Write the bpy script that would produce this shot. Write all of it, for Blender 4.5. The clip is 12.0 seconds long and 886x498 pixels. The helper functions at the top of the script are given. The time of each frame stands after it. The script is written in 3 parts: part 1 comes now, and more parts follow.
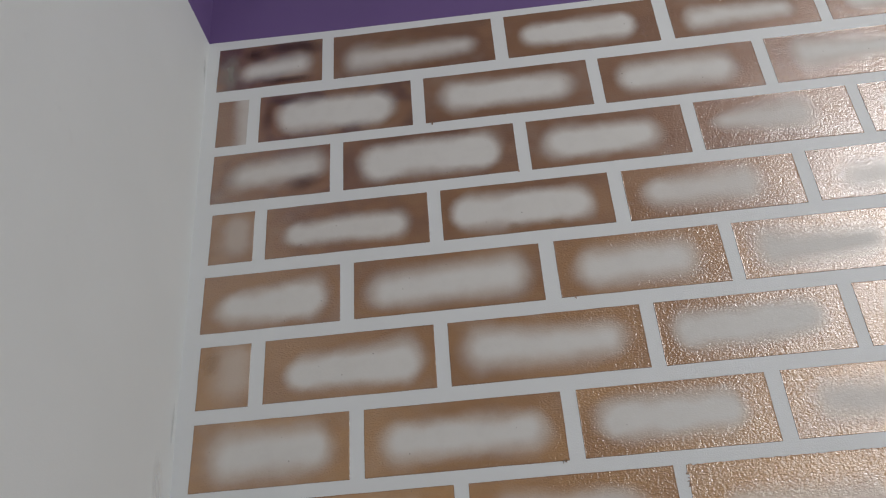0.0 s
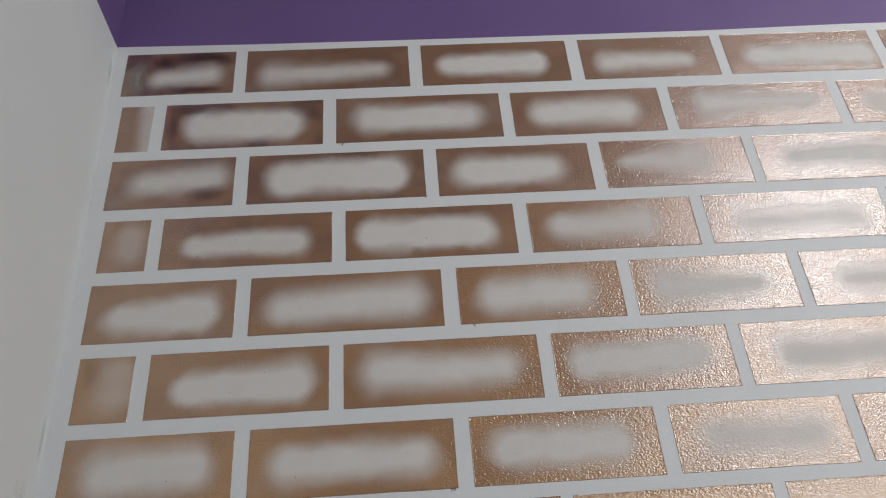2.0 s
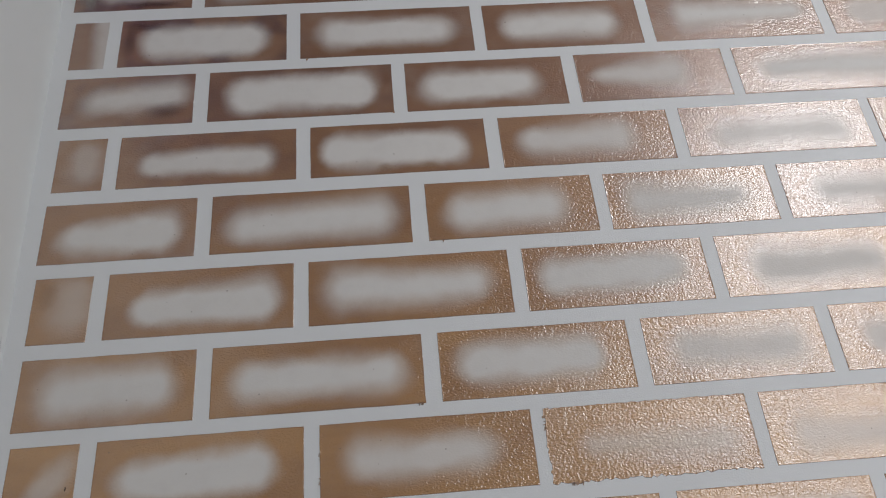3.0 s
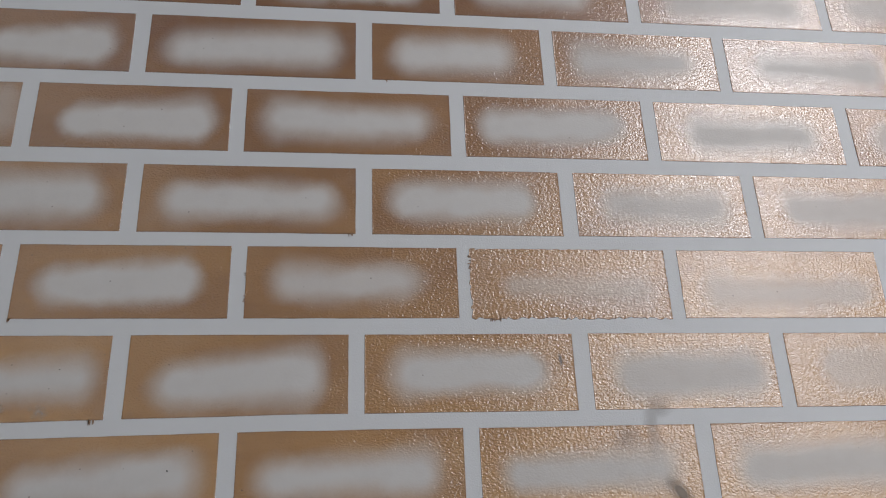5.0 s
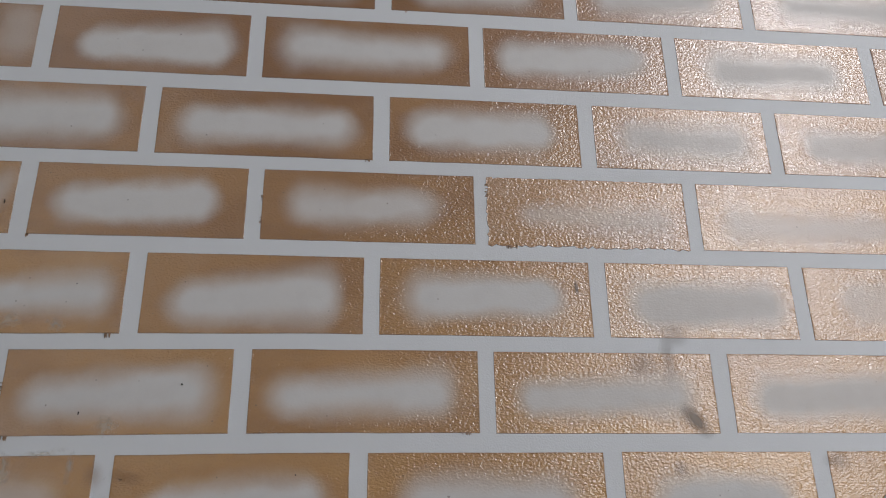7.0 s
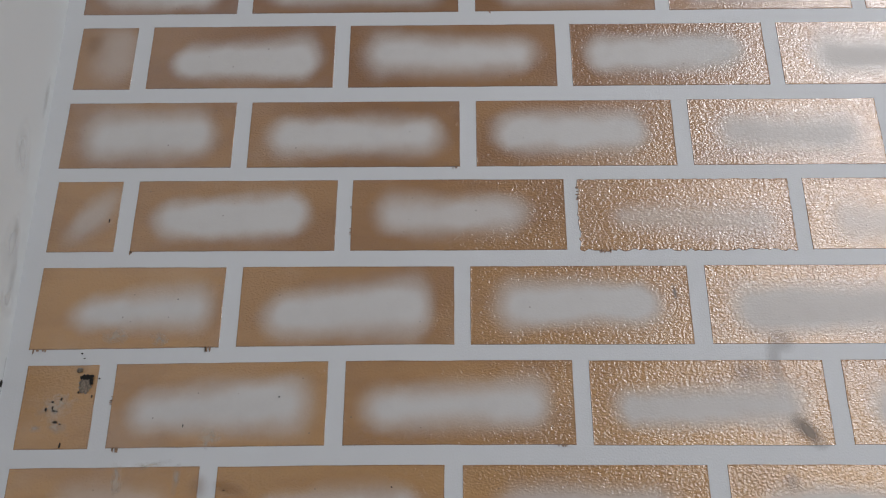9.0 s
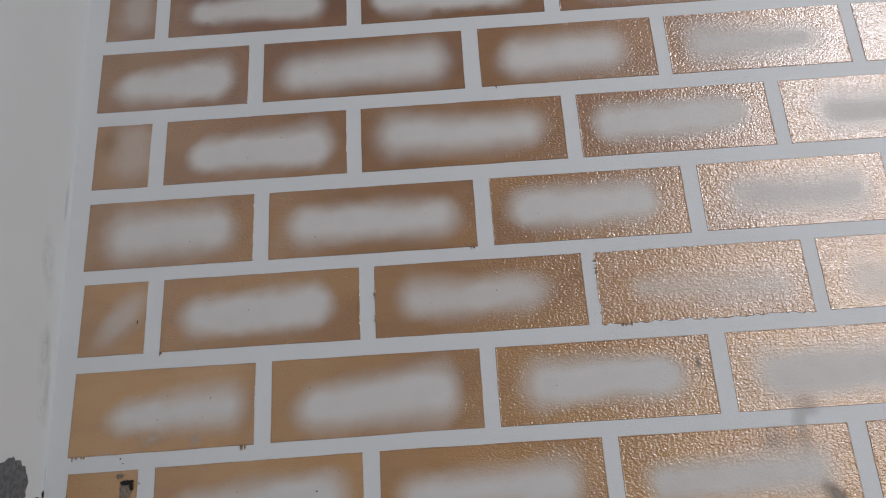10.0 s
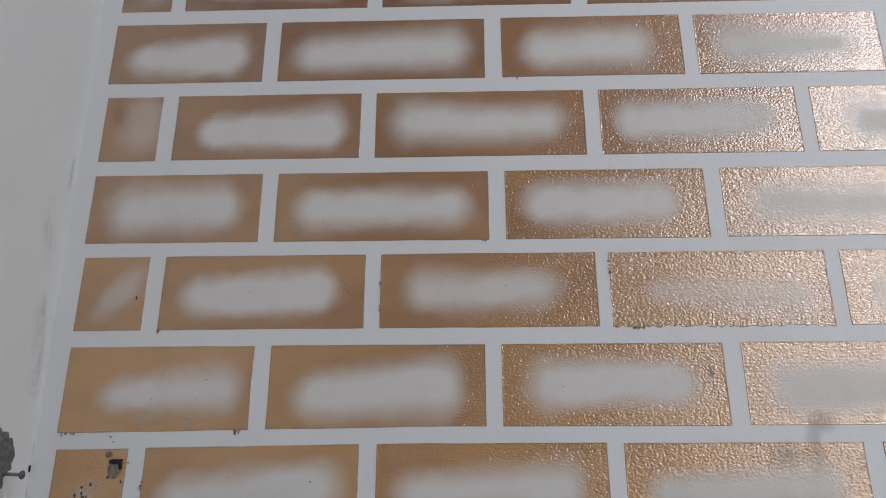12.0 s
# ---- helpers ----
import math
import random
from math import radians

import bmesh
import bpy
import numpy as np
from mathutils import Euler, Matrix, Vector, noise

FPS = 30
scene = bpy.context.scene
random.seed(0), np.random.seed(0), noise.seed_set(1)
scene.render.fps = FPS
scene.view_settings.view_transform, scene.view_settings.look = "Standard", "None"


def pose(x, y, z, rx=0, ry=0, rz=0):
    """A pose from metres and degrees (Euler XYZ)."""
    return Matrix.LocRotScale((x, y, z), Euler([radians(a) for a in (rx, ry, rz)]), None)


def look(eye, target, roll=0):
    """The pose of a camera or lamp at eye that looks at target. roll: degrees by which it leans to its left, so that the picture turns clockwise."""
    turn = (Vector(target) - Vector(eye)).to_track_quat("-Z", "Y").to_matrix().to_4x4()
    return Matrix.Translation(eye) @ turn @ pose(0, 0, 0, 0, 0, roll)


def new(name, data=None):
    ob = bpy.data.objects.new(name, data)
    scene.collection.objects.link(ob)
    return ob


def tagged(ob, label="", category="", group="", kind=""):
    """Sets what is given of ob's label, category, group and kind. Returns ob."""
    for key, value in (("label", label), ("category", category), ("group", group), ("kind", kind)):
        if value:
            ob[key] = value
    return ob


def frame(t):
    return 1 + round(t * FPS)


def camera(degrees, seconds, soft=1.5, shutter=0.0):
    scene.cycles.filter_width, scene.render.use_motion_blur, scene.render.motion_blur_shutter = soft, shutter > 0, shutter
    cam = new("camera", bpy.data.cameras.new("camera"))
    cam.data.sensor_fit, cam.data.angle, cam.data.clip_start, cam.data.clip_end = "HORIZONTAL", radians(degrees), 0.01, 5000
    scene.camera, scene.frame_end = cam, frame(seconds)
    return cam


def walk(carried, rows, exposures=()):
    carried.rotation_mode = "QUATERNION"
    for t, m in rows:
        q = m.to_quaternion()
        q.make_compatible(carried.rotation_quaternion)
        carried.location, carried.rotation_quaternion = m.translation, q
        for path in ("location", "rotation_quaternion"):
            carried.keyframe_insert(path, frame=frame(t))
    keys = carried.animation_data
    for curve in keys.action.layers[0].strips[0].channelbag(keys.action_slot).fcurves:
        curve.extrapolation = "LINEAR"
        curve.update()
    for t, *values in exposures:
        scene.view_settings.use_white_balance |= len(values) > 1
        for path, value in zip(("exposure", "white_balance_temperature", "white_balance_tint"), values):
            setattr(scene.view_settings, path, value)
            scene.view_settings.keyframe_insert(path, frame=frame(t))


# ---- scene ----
cam = camera(58.1, 12.0, soft=1.15)
PATH = [
    (0, (0.454, -1.102, 1.473), (0.344, 0.625, 2.476), -4.2),
    (0.5, (0.45, -1.11, 1.477), (0.398, 0.584, 2.538), -3.6),
    (1, (0.463, -1.114, 1.478), (0.489, 0.567, 2.561), -3.8),
    (1.5, (0.474, -1.104, 1.467), (0.574, 0.577, 2.546), -4.2),
    (2, (0.473, -1.081, 1.458), (0.58, 0.607, 2.527), -4.7),
    (2.5, (0.49, -1.048, 1.449), (0.608, 0.681, 2.447), -5.8),
    (3, (0.505, -1.024, 1.428), (0.63, 0.726, 2.389), -5.6),
    (3.5, (0.512, -1.026, 1.406), (0.676, 0.757, 2.295), -4.9),
    (5.5, (0.527, -0.98, 1.313), (0.774, 0.865, 2.044), -1.9),
    (6, (0.521, -0.973, 1.291), (0.769, 0.873, 2.019), -1.8),
    (6.5, (0.513, -0.966, 1.277), (0.751, 0.882, 2.003), -1.5),
    (7, (0.523, -0.958, 1.261), (0.728, 0.895, 1.983), -0.9),
    (7.2, (0.52, -0.961, 1.269), (0.727, 0.903, 1.964), -1.0),
    (8.8, (0.529, -0.942, 1.275), (0.509, 0.934, 1.967), 0.1),
    (9, (0.53, -0.954, 1.292), (0.498, 0.922, 1.983), 0.1),
    (9.5, (0.517, -0.981, 1.341), (0.479, 0.895, 2.033), 0.0),
    (10, (0.506, -1.007, 1.386), (0.474, 0.869, 2.081), -3.4),
    (10.5, (0.513, -1.007, 1.388), (0.508, 0.866, 2.087), -4.6),
    (11, (0.524, -1.003, 1.377), (0.486, 0.872, 2.072), -1.3),
    (11.5, (0.521, -0.982, 1.377), (0.462, 0.891, 2.075), -0.1),
    (12, (0.506, -0.973, 1.383), (0.447, 0.9, 2.084), 0.0),
]
walk(cam, [(t, look(eye, target, roll)) for t, eye, target, roll in PATH],
     [(0, -0.03, 6500, 10), (2, -0.03, 6480, 10.5), (3, -0.08, 6420, 11), (3.5, -0.09, 6380, 11), (5.5, -0.16, 6330, 12), (7, -0.15, 6330, 12),
      (9, -0.03, 6330, 12), (12, -0.02, 6300, 12.5)])

# ---- light ----
world = bpy.data.worlds.new("world")
scene.world = world
world.use_nodes = True
sky = world.node_tree.nodes.new("ShaderNodeTexSky")
sky.sky_type, sky.sun_disc = "NISHITA", False
sky.sun_elevation, sky.sun_rotation = radians(50), radians(150)
world.node_tree.links.new(sky.outputs[0], world.node_tree.nodes["Background"].inputs[0])
world.node_tree.nodes["Background"].inputs[1].default_value = 0.1


def opening_light(name, x0, x1, z0, z1, y, watts, colour):
    """Daylight in the opening of the south wall, facing the bricks."""
    lamp = bpy.data.lights.new(name, "AREA")
    lamp.shape, lamp.size, lamp.size_y = "RECTANGLE", x1 - x0, z1 - z0
    lamp.energy, lamp.color = watts, colour
    ob = new(name, lamp)
    ob.matrix_world = look(((x0 + x1) / 2, y, (z0 + z1) / 2), ((x0 + x1) / 2, 0, (z0 + z1) / 2))
    return ob


opening_light("window_daylight_upper", 2.25, 3.10, 3.30, 4.02, -2.35, 29.0, (1.0, 0.985, 0.955))
opening_light("window_daylight_lower", 1.80, 3.06, 1.04, 3.26, -2.35, 25.0, (1.0, 0.985, 0.955))


# ---- materials ----
class Nodes:
    """A node material and short ways to add its nodes."""

    def __init__(self, name):
        self.mat = bpy.data.materials.new(name)
        self.mat.use_nodes = True
        self.tree = self.mat.node_tree
        self.bsdf = self.tree.nodes["Principled BSDF"]
        self.coords = self.add("ShaderNodeTexCoord")

    def add(self, kind, operation="", interpolation_type="", data_type="", attribute_name=""):
        n = self.tree.nodes.new(kind)
        if operation:
            n.operation = operation
        if interpolation_type:
            n.interpolation_type = interpolation_type
        if data_type:
            n.data_type = data_type
        if attribute_name:
            n.attribute_name = attribute_name
        return n

    def put(self, value, socket):
        if isinstance(value, bpy.types.NodeSocket):
            self.tree.links.new(value, socket)
        else:
            socket.default_value = value

    def math(self, op, a, b=0.0, c=0.0):
        n = self.add("ShaderNodeMath", operation=op)
        for value, socket in zip((a, b, c), n.inputs):
            self.put(value, socket)
        return n.outputs[0]

    def vec(self, op, a, b=(0, 0, 0)):
        n = self.add("ShaderNodeVectorMath", operation=op)
        self.put(a, n.inputs[0])
        self.put(b, n.inputs[1])
        return n.outputs["Value"] if op in ("LENGTH", "DOT_PRODUCT") else n.outputs[0]

    def noise(self, scale, detail=2.0, rough=0.5, vector=None, colour=False):
        n = self.add("ShaderNodeTexNoise")
        n.inputs["Scale"].default_value, n.inputs["Detail"].default_value, n.inputs["Roughness"].default_value = scale, detail, rough
        self.put(vector or self.coords.outputs["Object"], n.inputs["Vector"])
        return n.outputs["Color" if colour else "Fac"]

    def ramp(self, value, low, high, to_low=0.0, to_high=1.0, smooth=True):
        n = self.add("ShaderNodeMapRange", interpolation_type="SMOOTHSTEP" if smooth else "LINEAR")
        for v, socket in zip((value, low, high, to_low, to_high), n.inputs):
            self.put(v, socket)
        return n.outputs[0]

    def mix(self, fac, a, b):
        n = self.add("ShaderNodeMix", data_type="RGBA")
        self.put(fac, n.inputs[0])
        self.put(a if isinstance(a, bpy.types.NodeSocket) else (*a, 1), n.inputs[6])
        self.put(b if isinstance(b, bpy.types.NodeSocket) else (*b, 1), n.inputs[7])
        return n.outputs[2]

    def bump(self, height, strength, distance):
        n = self.add("ShaderNodeBump")
        self.put(strength, n.inputs["Strength"])
        n.inputs["Distance"].default_value = distance
        self.put(height, n.inputs["Height"])
        self.put(n.outputs[0], self.bsdf.inputs["Normal"])

    def set(self, **values):
        for key, value in values.items():
            self.put(value, self.bsdf.inputs[key.replace("_", " ")])
        return self.mat


def painted(name, colour, dark, rough, grain=0.25, spec=0.4):
    """Rolled wall paint: faint patches, roller grain, scuffs."""
    n = Nodes(name)
    patch = n.ramp(n.noise(3.0, 4.0, 0.6), 0.35, 0.7)
    scuff = n.ramp(n.noise(22.0, 5.0, 0.65), 0.62, 0.8)
    col = n.mix(n.math("MULTIPLY", patch, 0.5), colour, dark)
    col = n.mix(n.math("MULTIPLY", scuff, 0.25), col, tuple(c * 0.86 for c in colour))
    n.bump(n.math("ADD", n.noise(420.0, 2.0), n.math("MULTIPLY", n.noise(60.0, 2.0), 0.6)), grain, 0.0008)
    return n.set(Base_Color=col, Roughness=n.ramp(n.noise(9.0, 3.0), 0.3, 0.7, rough - 0.06, rough + 0.06), **{"Specular_IOR_Level": spec})


WHITE, WHITE_SHADE = (0.785, 0.802, 0.820), (0.74, 0.757, 0.772)
white_paint = painted("white_wall_paint", WHITE, WHITE_SHADE, 0.62)
west_paint = painted("white_wall_paint_west", (0.788, 0.812, 0.818), (0.745, 0.768, 0.771), 0.6)
purple_paint = painted("purple_wall_paint", (0.182, 0.115, 0.296), (0.162, 0.101, 0.266), 0.42)
# greys of the unseen ceiling and walls, chosen to hold down bounced light
ceiling_paint = painted("grey_ceiling_paint", (0.26, 0.26, 0.26), (0.23, 0.23, 0.23), 0.8)
unseen_grey = painted("pale_grey_unseen_wall", (0.50, 0.497, 0.495), (0.45, 0.45, 0.447), 0.85)


def brick_paint():
    """Bronze paint sprayed round a pale middle; blob_mid, blob_half, blob_shape and tone are each brick's own."""
    n = Nodes("bronze_sprayed_brick_paint")
    here = n.coords.outputs["Object"]
    info = n.add("ShaderNodeObjectInfo")

    def scaled(vector, factor):
        out = n.vec("SCALE", vector)
        out.node.inputs["Scale"].default_value = factor
        return out

    def split(vector):
        node = n.add("ShaderNodeSeparateXYZ")
        n.put(vector, node.inputs[0])
        return node.outputs

    def wander(scale, detail, size):
        return scaled(n.vec("SUBTRACT", n.noise(scale, detail, 0.5, shift, colour=True), (0.5, 0.5, 0.5)), size)

    shift = n.vec("ADD", here, scaled(info.outputs["Location"], 3.7))
    mid, half, shape, tone = (n.add("ShaderNodeAttribute", attribute_name=a).outputs["Vector"] for a in ("blob_mid", "blob_half", "blob_shape", "tone"))
    amount, plum, warm = split(tone)
    tilt, taper, edge = split(shape)
    half_x, radius, half_z = split(half)
    # the sprayed outline: a round-ended bar, leaning and tapering, with an uneven rim
    away = split(n.vec("SUBTRACT", n.vec("ADD", here, n.vec("ADD", wander(9.0, 1.5, 0.015), wander(40.0, 2.0, 0.007))), mid))
    along = n.math("MINIMUM", n.math("MAXIMUM", n.math("DIVIDE", away[0], half_x), -1.3), 1.3)
    up = n.math("SUBTRACT", away[2], n.math("MULTIPLY", n.math("MULTIPLY", tilt, half_z), along))
    up = n.math("DIVIDE", up, n.math("MULTIPLY_ADD", taper, along, 1.0))
    qx = n.math("ADD", n.math("SUBTRACT", n.math("ABSOLUTE", away[0]), half_x), radius)
    qz = n.math("ADD", n.math("SUBTRACT", n.math("ABSOLUTE", up), half_z), radius)
    ox, oz = n.math("MAXIMUM", qx, 0.0), n.math("MAXIMUM", qz, 0.0)
    out = n.math("SQRT", n.math("ADD", n.math("MULTIPLY", ox, ox), n.math("MULTIPLY", oz, oz)))
    inside = n.math("MINIMUM", n.math("MAXIMUM", qx, qz), 0.0)
    dist = n.math("SUBTRACT", n.math("ADD", out, inside), radius)
    fine = n.math("MULTIPLY", n.math("SUBTRACT", n.noise(260.0, 3.0, 0.7, shift), 0.5), 0.004)
    blur = n.ramp(n.math("ADD", n.noise(13.0, 1.0, 0.5, shift), n.math("MULTIPLY", info.outputs["Random"], 0.3)), 0.4, 0.85, 0.014, 0.028)
    blur = n.math("MINIMUM", blur, n.math("MULTIPLY", half_z, 1.0))
    spray = n.ramp(n.math("ADD", dist, fine), n.math("MULTIPLY", blur, -1.0), n.math("MULTIPLY", blur, 0.75))
    cover = n.math("SUBTRACT", 1.0, n.math("MULTIPLY", n.math("SUBTRACT", 1.0, spray), amount))
    cover = n.math("MULTIPLY", cover, n.ramp(n.noise(7.0, 3.0, 0.6, shift), 0.25, 0.5, 0.88, 1.0))
    # colours of the paint: tan to brown, plum where the last coat was darker
    streak = n.noise(7.0, 4.0, 0.6, n.vec("MULTIPLY", shift, (0.6, 1.0, 1.6)))
    # low warm is a darker brown that carries the dim reflections higher up
    bronze = n.mix(warm, (0.305, 0.154, 0.084), (0.610, 0.332, 0.112))
    bronze = n.mix(n.ramp(streak, 0.38, 0.68, 0.0, 0.65), bronze, n.mix(warm, (0.225, 0.105, 0.059), (0.43, 0.218, 0.084)))
    purple = n.math("MULTIPLY", plum, n.ramp(n.noise(13.0, 2.0, 0.5, n.vec("ADD", shift, (4.1, 0, 1.7))), 0.40, 0.60))
    bronze = n.mix(purple, bronze, (0.105, 0.043, 0.047))
    # darker along the tape: thicker paint, plus its ridge's shade put into the colour
    bronze = n.mix(n.math("MULTIPLY", edge, n.ramp(n.noise(45.0, 2.0, 0.5, shift), 0.3, 0.6, 0.1, 0.5)), bronze, (0.115, 0.058, 0.038))
    pale = n.mix(n.ramp(n.noise(30.0, 4.0, 0.6, shift), 0.4, 0.75, 0.0, 0.5), (0.728, 0.708, 0.688), (0.662, 0.638, 0.618))
    col = n.mix(cover, pale, bronze)
    # sparse dust pits
    pits = n.ramp(n.noise(170.0, 0.0, 0.5, n.vec("ADD", shift, (0.0, 3.3, 0.0))), 0.82, 0.88)
    col = n.mix(n.math("MULTIPLY", pits, 0.55), col, (0.16, 0.11, 0.08))
    # orange-peel relief, with level brush lines in places
    bent = n.vec("ADD", n.vec("MULTIPLY", shift, (0.92, 1.0, 1.3)), wander(110.0, 1.0, 0.004))
    peel = n.noise(320.0, 1.6, 0.5, bent)
    lines = n.noise(330.0, 1.0, 0.5, n.vec("MULTIPLY", shift, (0.10, 1.0, 1.0)))
    lines = n.math("MULTIPLY", lines, n.ramp(n.noise(5.0, 1.0, 0.5, n.vec("ADD", shift, (0.0, 1.9, 0.0))), 0.45, 0.65, 0.0, 0.3))
    relief = n.math("ADD", n.math("ADD", peel, lines), n.math("MULTIPLY", n.noise(150.0, 1.0, 0.5, shift), 0.35))
    # rolled on thinner and smoother in the upper courses
    coarse = n.ramp(split(info.outputs["Location"])[2], 1.65, 2.25, 1.05, 0.62)
    coat = n.add("ShaderNodeBump")
    n.put(n.math("MULTIPLY", n.ramp(cover, 0.0, 0.6, 0.15, 1.0, False), coarse), coat.inputs["Strength"])
    coat.inputs["Distance"].default_value = 0.00102
    n.put(relief, coat.inputs["Height"])
    n.put(coat.outputs[0], n.bsdf.inputs["Coat Normal"])
    n.bump(relief, n.ramp(cover, 0.0, 1.0, 0.12, 0.6, False), 0.0010)
    return n.set(Base_Color=col, Metallic=n.math("MULTIPLY", cover, 0.14), Roughness=n.ramp(cover, 0.0, 1.0, 0.60, 0.46, False),
                 Specular_IOR_Level=0.3, Coat_Weight=n.ramp(cover, 0.08, 0.92, 0.02, 1.0, False), Coat_Roughness=0.20, Coat_IOR=2.22)


bronze_paint = brick_paint()


def plain(name, colour, rough, metal=0.0, scale=120.0, depth=0.0012, spread=0.35):
    n = Nodes(name)
    col = n.mix(n.ramp(n.noise(scale, 4.0, 0.65), 0.3, 0.7), tuple(c * (1 - spread) for c in colour), colour)
    n.bump(n.noise(scale * 2.5, 3.0), 0.6, depth)
    return n.set(Base_Color=col, Roughness=rough, Metallic=metal)


def film(name, colour, density, rough, grain=60.0, stray=0.7):
    """A thin smear that lets the paint below show through; uv runs from -1 to 1 over it."""
    n = Nodes(name)
    uv = n.vec("MULTIPLY_ADD", n.coords.outputs["UV"], (2, 2, 0))
    uv.node.inputs[2].default_value = (-1, -1, 0)
    warp = n.vec("SCALE", n.vec("SUBTRACT", n.noise(grain, 2.0, 0.5, colour=True), (0.5, 0.5, 0.5)))
    warp.node.inputs["Scale"].default_value = stray
    r = n.vec("LENGTH", n.vec("MULTIPLY", n.vec("ADD", uv, warp), (1, 1, 0)))
    rim = n.ramp(n.vec("LENGTH", n.vec("MULTIPLY", uv, (1, 1, 0))), 0.75, 1.0, 1.0, 0.0)
    alpha = n.math("MULTIPLY", n.math("MULTIPLY", n.ramp(r, 0.0, 1.0, 1.0, 0.0), rim), density)
    return n.set(Base_Color=(*colour, 1), Roughness=rough, Alpha=alpha)


plaster_grey = plain("bare_grey_plaster", (0.20, 0.205, 0.215), 0.85, 0.0, 160.0, 0.003, 0.5)
hairline = plain("hairline_crack", (0.42, 0.42, 0.43), 0.85)
dark_grime = plain("dark_broken_plaster", (0.035, 0.032, 0.03), 0.9, 0.0, 300.0, 0.003, 0.6)
crumb = plain("crumbled_plaster", (0.38, 0.31, 0.24), 0.9, 0.0, 400.0, 0.003, 0.5)
steel = plain("dull_steel", (0.23, 0.23, 0.24), 0.5, 0.8, 500.0, 0.0003)
plate_plastic = plain("grey_plastic", (0.55, 0.56, 0.57), 0.5, 0.0, 90.0, 0.0002, 0.08)
plate_dark = plain("dark_plastic", (0.05, 0.05, 0.055), 0.5, 0.0, 90.0, 0.0002, 0.2)
bleed_paint = plain("bled_brown_paint", (0.42, 0.26, 0.16), 0.45, 0.1, 300.0, 0.0005)
grey_smear = film("grey_smear", (0.33, 0.29, 0.255), 0.72, 0.75, 60.0, 0.45)
faint_smear = film("faint_grey_smear", (0.40, 0.37, 0.345), 0.3, 0.75, 45.0)
scuff = film("faint_wall_scuff", (0.62, 0.62, 0.62), 0.3, 0.6, 40.0)
pale_smear = film("pale_plaster_smear", (0.80, 0.72, 0.60), 0.4, 0.75, 110.0, 1.5)
plum_spray = film("plum_spray", (0.085, 0.034, 0.040), 0.62, 0.55, 26.0, 0.5)
grey_wash = film("thin_grey_wash", (0.50, 0.48, 0.43), 0.5, 0.6, 45.0, 1.2)
plum_haze = film("thin_plum_spray", (0.10, 0.040, 0.044), 0.42, 0.55, 22.0, 0.4)
ochre_wash = film("thin_ochre_spray", (0.42, 0.24, 0.11), 0.3, 0.5, 30.0, 0.8)
filler = film("pale_filler_patch", (0.90, 0.91, 0.92), 0.35, 0.6, 20.0, 0.6)
# unseen floor, kept pale to bounce light onto the lower courses
floor_screed = plain("grey_screed", (0.70, 0.69, 0.68), 0.7, 0.0, 12.0)


# ---- structure ----
def mesh_object(name, verts, faces, material, parent=None, label=""):
    me = bpy.data.meshes.new(name)
    me.from_pydata(verts, [], faces)
    me.materials.append(material)
    me.update()
    ob = new(name, me)
    if parent:
        ob.parent = parent
    return tagged(ob, label)


def part(name, bm, material, parent, label=""):
    """Links a bmesh as one mesh object under a thing or a part."""
    me = bpy.data.meshes.new(name)
    bmesh.ops.recalc_face_normals(bm, faces=bm.faces)
    bm.to_mesh(me)
    bm.free()
    me.materials.append(material)
    ob = new(name, me)
    if parent:
        ob.parent = parent
    return tagged(ob, label)


def prism(name, outline, axis, a, b, material):
    """A closed outline in two axes, drawn out from a to b along the third."""
    def at(u, v, w):
        return {"x": (w, u, v), "y": (u, w, v), "z": (u, v, w)}[axis]
    bm = bmesh.new()
    near = [bm.verts.new(at(u, v, a)) for u, v in outline]
    far = [bm.verts.new(at(u, v, b)) for u, v in outline]
    bm.faces.new(near)
    bm.faces.new(far)
    for i in range(len(outline)):
        j = (i + 1) % len(outline)
        bm.faces.new((near[i], near[j], far[j], far[i]))
    return part(name, bm, material, None)


def rect(u0, v0, u1, v1):
    return [(u0, v0), (u1, v0), (u1, v1), (u0, v1)]


EAST, SOUTH, TOP = 4.0, -2.3, 4.4


def corner_x(z):
    """The west wall leans a little out of plumb."""
    return -0.0195 - 0.0205 * (z - 1.48)


# the edge of the purple paint dips a little along the wall
EDGE = [(-0.30, 2.630), (-0.04, 2.629), (0.22, 2.6245), (0.61, 2.622), (1.08, 2.621), (1.37, 2.626), (EAST, 2.627)]
wall_north = tagged(prism("wall_north", [(-0.30, 0.0), (EAST, 0.0), *reversed(EDGE)], "y", 0.0, 0.15, white_paint),
                    "white painted wall with sprayed bronze brick pattern", "wall", kind="structure")
tagged(prism("wall_north_upper", [*EDGE, (EAST, 3.05), (-0.30, 3.05)], "y", 0.0, 0.15, purple_paint),
       "purple painted band of wall above the bricks", "wall", kind="structure")

# purple stops here, out of view, so less purple light bounces down
tagged(prism("wall_north_top", rect(-0.30, 3.05, EAST, TOP), "y", 0.0, 0.15, unseen_grey), "unseen pale grey wall added above the purple band to cut purple bounce", "wall", kind="structure")


